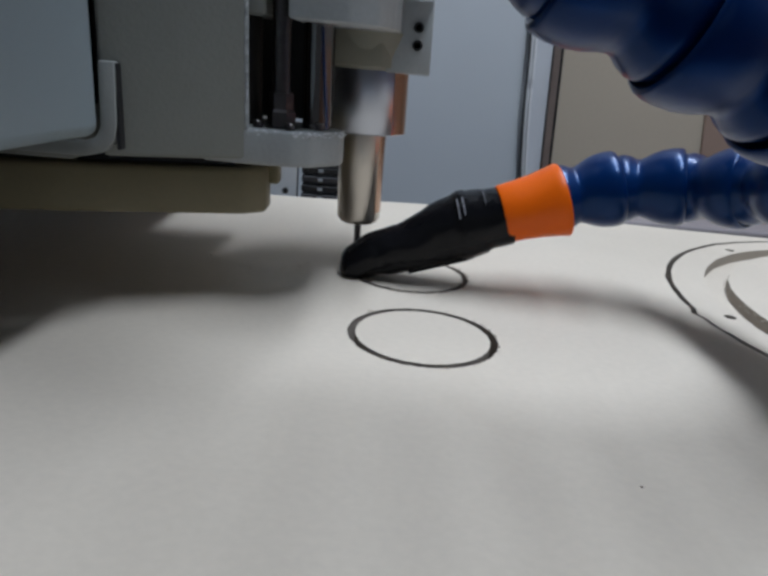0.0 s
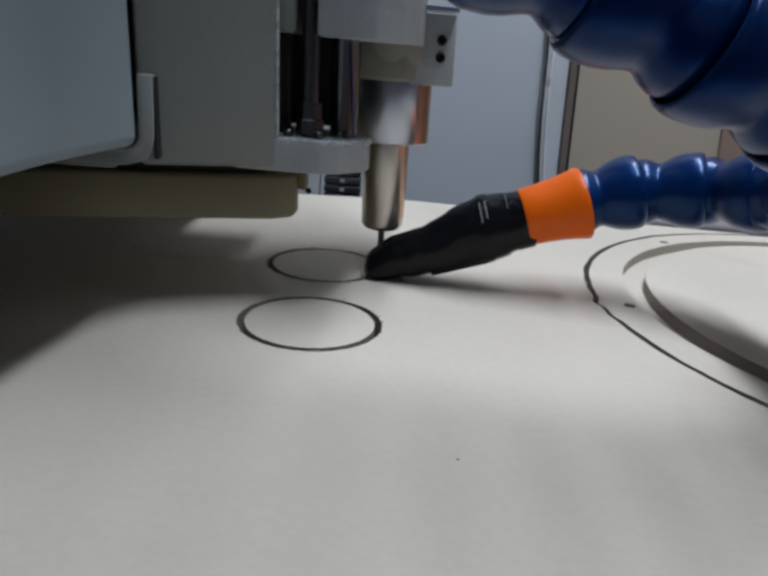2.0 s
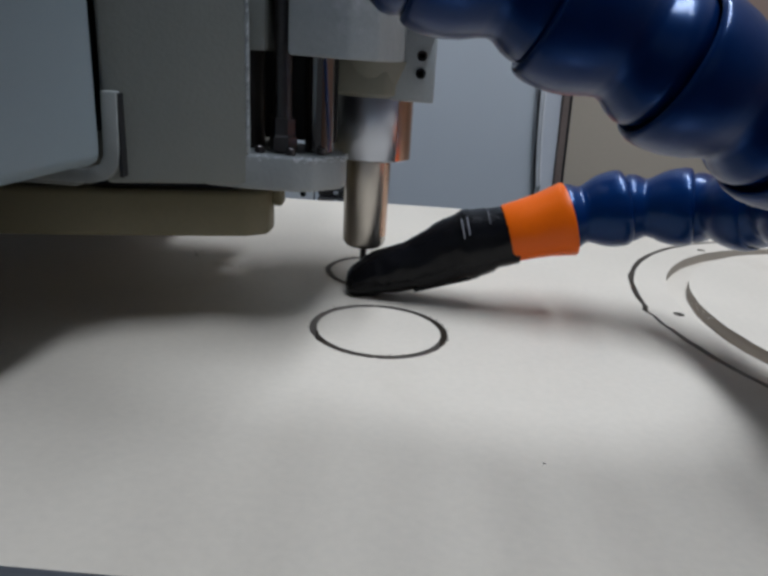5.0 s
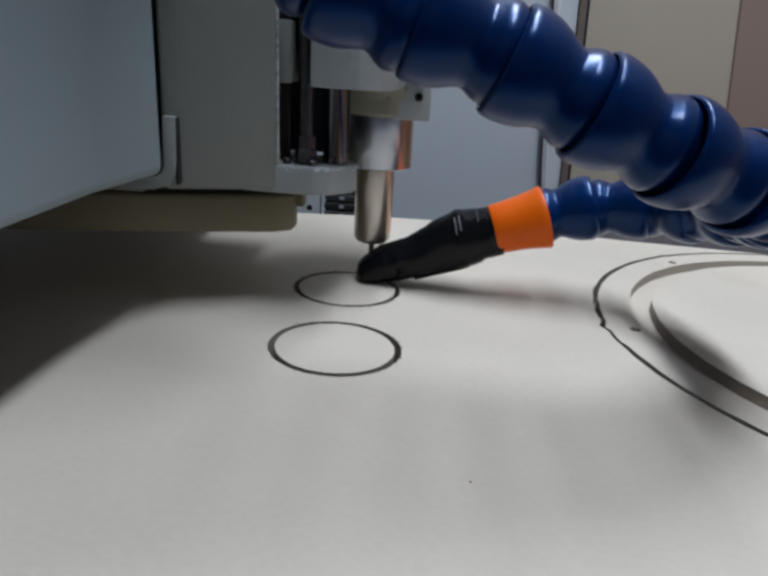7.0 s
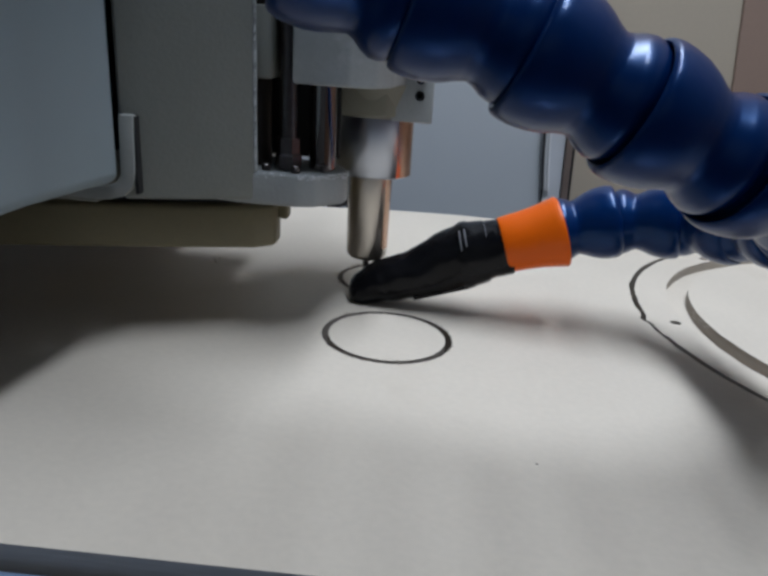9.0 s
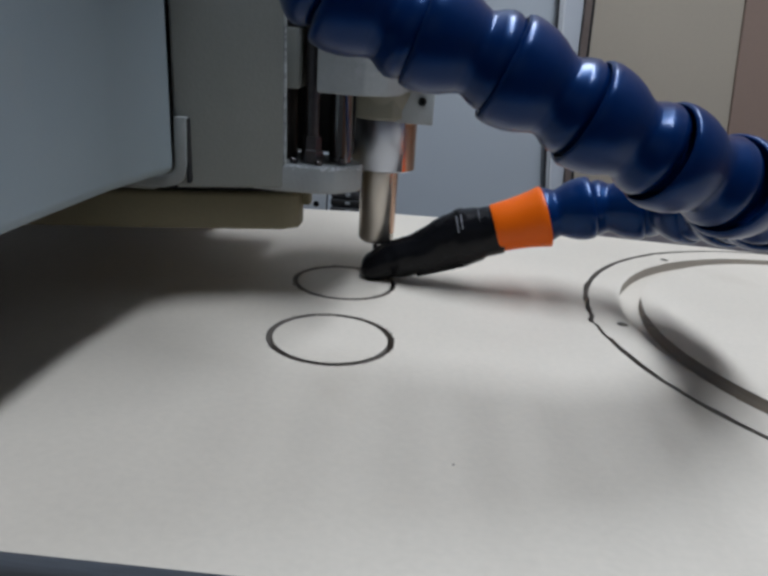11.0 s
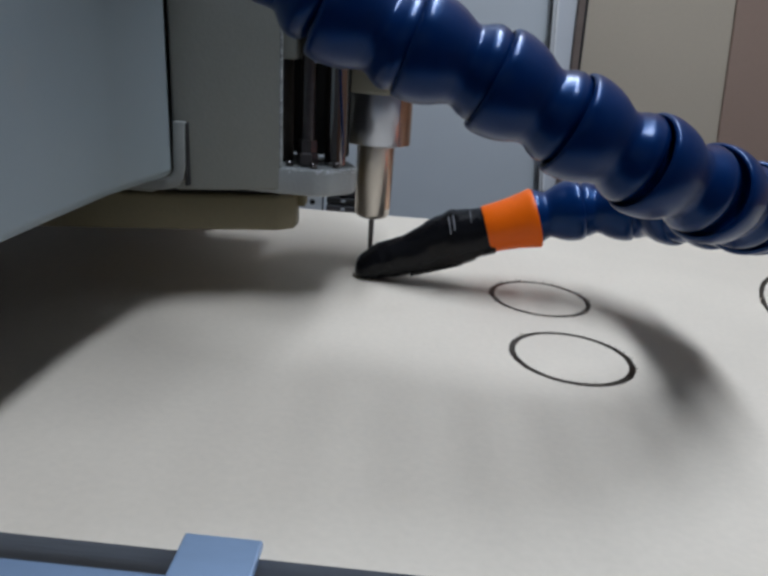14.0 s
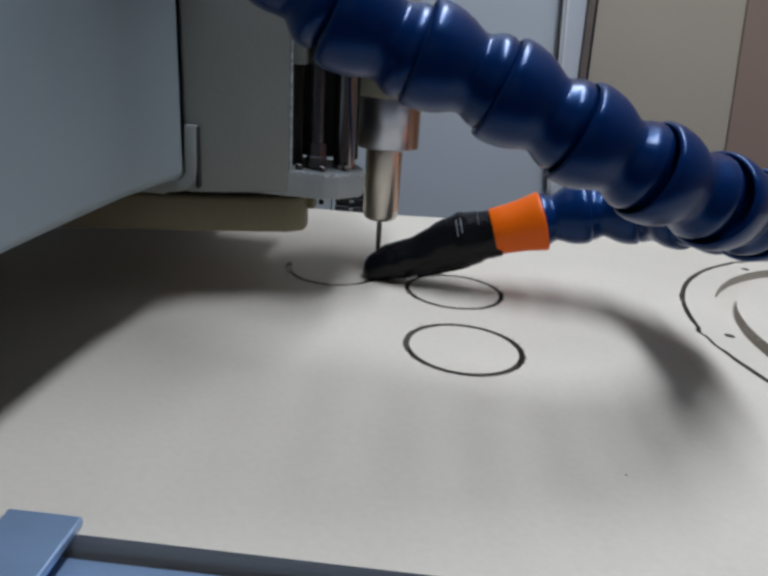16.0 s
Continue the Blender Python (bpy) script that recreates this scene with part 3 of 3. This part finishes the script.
PITCH = (run[mark] - 31) / round((run[mark] - 31) / 27)
start = 31 - 13.2
part("hose_core", tube([p * MM for p in line[2:]], 12.4 * MM, 20), HOSE, hose, "", 60)
count = int((run[-1] - start) // PITCH) + 1
for k in range(count):
    s = start + PITCH * k
    d = (along(s + 9) - along(s - 9)).normalized()
    ob = first if k == 0 else new("hose_joint", first.data)
    ob.parent = hose
    ob.matrix_local = Matrix.Translation(along(s) * MM) @ d.to_track_quat("Z", "Y").to_matrix().to_4x4()

AX = Vector((26.5, 0.5, 9.1)).normalized()
to_axis = Matrix.Translation(Vector((37.4, 64.8, 37.9)) * MM) @ AX.to_track_quat("Z", "Y").to_matrix().to_4x4()
ob = part("orange_collar", lathe([(11, -1), (13.3, -0.6), (13.8, 0.4), (14.2, 8), (15.0, 16), (16.5, 24), (17.3, 27.6), (16.9, 28.6), (12, 28.8)], 56), ORANGE, hose, "bright orange plastic hose collar", 40)
ob.matrix_local = to_axis
# taped nozzle, flattened towards its mouth: x, z of the axis, half height, half width
SECTIONS = [(38, 40.2, 13.0, 13.0), (30, 38.0, 13.4, 13.2), (22, 35.3, 14.2, 13.6), (17, 33.5, 14.6, 13.6), (12, 31.3, 14.6, 13.2), (5, 28.2, 13.6, 12.6), (-4, 23.2, 11.6, 12), (-13, 19.5, 10.5, 11.5), (-22, 16.8, 9.8, 11), (-28, 13.9, 8.3, 9.8), (-32, 11.9, 7.2, 8.8), (-34.4, 10.4, 5.8, 7.4), (-35.6, 9.2, 4.0, 5.6), (-36.2, 8.4, 2.0, 3.2)]


def nozzle_point(x, z, hh, hw, a, grow):
    """A point of the nozzle's skin, its mouth lying on the sheet just before the cutter."""
    y = 71.5 - 6.5 * max(0, (x + 20) / 58)
    k = (252 + y) / 304
    tilt = radians(19 if x > -10 else 24)
    up, side = math.sin(a), math.cos(a)
    return Vector((-24 + (x + 24) * k - up * (hh * k + grow) * math.sin(tilt) * 0.8, y + side * (hw * k * 0.97 + grow), 103 - (103 - z) * k + up * (hh * k + grow) * 0.98))


def nozzle_mesh(sections, grow=0.0, crease=0.5, n=40):
    bm = bmesh.new()
    rings = []
    for x, z, hh, hw in sections:
        ring = []
        for k in range(n):
            a = 2 * math.pi * k / n
            dent = crease * (0.7 * noise.noise((x * 0.11, 2.2 * math.cos(a), 2.2 * math.sin(a))) + 0.35 * noise.noise((x * 0.3, 5 * math.cos(a), 5 * math.sin(a) + 7)))
            ring.append(bm.verts.new(nozzle_point(x, z, hh, hw, a, grow + dent) * MM))
        rings.append(ring)
    for a, b in zip(rings, rings[1:]):
        for k in range(n):
            bm.faces.new((a[k], a[(k + 1) % n], b[(k + 1) % n], b[k]))
    bm.faces.new(rings[0][::-1])
    bm.faces.new(rings[-1])
    return bm


def between(x):
    for a, b in zip(SECTIONS, SECTIONS[1:]):
        if b[0] <= x <= a[0]:
            f = (a[0] - x) / (a[0] - b[0])
            return tuple(p + (q - p) * f for p, q in zip(a, b))


part("nozzle", nozzle_mesh([between(38 - 0.73 * k) for k in range(100)] + [SECTIONS[-1]], 0.0, 1.0), TAPE, hose, "black nozzle wrapped in shiny vinyl tape", 60)
for x0, x1, g in ((27, 15, 0.55), (20, 16.5, 1.0), (10, -6, 0.35)):
    part("tape_band", nozzle_mesh([between(x0 + (x1 - x0) * k / 10) for k in range(11)], g, 1.0), TAPE, hose, "", 60)
flap = part("tape_flap", prism([(2, 1), (31, 0.4), (32, 4), (3, 4)], -6, 6, 0.4), TAPE, hose)
flap.matrix_local = pose(-0.0055, 0.069, 0.0036, 90, -19.3, 0)
# glints on the tape painted as pale lines, short arcs on the upper flank
for x, a0, a1, wide in ((27.5, 112, 140, 0.3), (18.5, 118, 152, 0.55), (16.2, 120, 156, 0.55)):
    bm = bmesh.new()
    rows = []
    for k in range(9):
        a = radians(a0 + (a1 - a0) * k / 8)
        row = []
        for dx in (-wide, wide):
            cx, cz, hh, hw = between(x + dx * 0.5)
            for g in (0.9, 1.9):
                row.append(bm.verts.new(nozzle_point(cx, cz, hh, hw, a, g) * MM))
        rows.append(row)
    for p, q in zip(rows, rows[1:]):
        for i0, i1 in ((0, 1), (1, 3), (3, 2), (2, 0)):
            bm.faces.new((p[i0], p[i1], q[i1], q[i0]))
    part("tape_edge", bm, TAPE_GLINT, hose, "pale line painted as a glint on the tape")


# ---- everything that moves ----
# seconds, table along x, head along y, carriage along z, millimetres
TRAVEL = [
    (0, -0.0, 0.0, -0.0),
    (0.25, -1.0, -9.4, -0.7),
    (0.5, -5.8, -17.7, -1.4),
    (0.75, -12.8, -25.0, -1.4),
    (1, -21.9, -28.7, -1.5),
    (1.25, -33.4, -28.4, -1.5),
    (1.5, -44.0, -24.3, -1.5),
    (1.75, -51.9, -15.6, -1.6),
    (2, -56.5, -4.8, -1.7),
    (2.25, -56.4, 5.2, -1.6),
    (2.5, -52.2, 14.4, -1.5),
    (2.75, -44.2, 22.3, -1.7),
    (3, -33.8, 26.8, -2.0),
    (3.25, -23.3, 26.9, -0.1),
    (3.5, -13.4, 22.9, 1.7),
    (3.75, -5.6, 15.2, 0.1),
    (4, -1.0, 5.1, -1.5),
    (4.25, 0.2, -4.0, -2.2),
    (4.5, -2.8, -12.7, -2.9),
    (4.75, -9.6, -21.1, -3.0),
    (5, -19.0, -26.3, -3.0),
    (5.25, -29.6, -27.7, -3.1),
    (5.5, -40.0, -25.0, -3.1),
    (5.75, -48.5, -18.7, -3.2),
    (6, -54.1, -9.7, -3.3),
    (6.25, -55.9, 0.7, -3.3),
    (6.5, -53.6, 10.9, -3.4),
    (6.75, -47.6, 19.6, -3.5),
    (7, -38.8, 25.4, -3.5),
    (7.25, -27.8, 26.8, -3.6),
    (7.5, -16.7, 24.1, -3.6),
    (7.75, -8.3, 18.2, -3.7),
    (8, -2.6, 9.4, -3.8),
    (8.25, -0.1, -1.1, -3.9),
    (8.5, -1.5, -11.7, -4.0),
    (8.75, -6.8, -21.1, -4.0),
    (9, -15.2, -27.8, -4.1),
    (9.25, -25.4, -31.0, -4.1),
    (9.5, -36.1, -30.1, -4.2),
    (9.75, -45.5, -25.3, -4.3),
    (10, -52.5, -17.4, -4.3),
    (10.25, -56.0, -7.4, -4.4),
    (10.5, -55.5, 3.1, -4.4),
    (10.75, -50.9, 14.1, -4.7),
    (11, -43.1, 22.6, -5.0),
    (11.25, -32.6, 26.3, -4.9),
    (11.5, -21.3, 26.0, -4.9),
    (11.75, -12.2, 21.6, -5.0),
    (12, -5.3, 13.9, -5.1),
    (12.25, -1.0, 4.2, -1.9),
    (12.42, -0.3, -3.1, -4.5),
    (12.5, -0.1, -2.9, 1.4),
    (12.7, 0.2, -1.6, 11.6),
    (13, 14.0, 0.5, 16.8),
    (13.2, 33.9, 5.2, 15.6),
    (13.5, 65.4, 16.3, 16.1),
    (13.7, 75.3, 18.3, 15.2),
    (13.85, 75.7, 19.1, 14.0),
    (14, 75.7, 19.1, 10.4),
    (14.25, 74.0, 12.7, 10.1),
    (14.5, 69.9, 1.9, 9.8),
    (14.75, 61.5, -6.0, 9.4),
    (15, 50.4, -9.6, 8.9),
    (15.25, 38.9, -8.8, 9.1),
    (15.5, 29.0, -3.2, 9.3),
    (15.75, 22.6, 6.8, 9.7),
    (16, 20.9, 18.6, 10.1),
]


def motions():
    for ob in ON_TABLE:
        walk(ob, [(t, Matrix.Translation((u * MM, 0, 0))) for t, u, v, w in TRAVEL])
    for ob in (head, hose):
        walk(ob, [(t, Matrix.Translation((0, v * MM, 0))) for t, u, v, w in TRAVEL])
    walk(carriage, [(t, Matrix.Translation((0, 0, w * MM))) for t, u, v, w in TRAVEL])
    for a, ob in strips:
        t = min(max(14.17 + (a - 180) / 100.6, 0.4), 15.98)
        if a > 359:
            continue
        walk(ob, [(0, Matrix()), (t - 0.06, Matrix()), (t + 0.04, Matrix.Translation((0, 0, -1.8 * MM))), (16.0, Matrix.Translation((0, 0, -1.8 * MM)))])


motions()
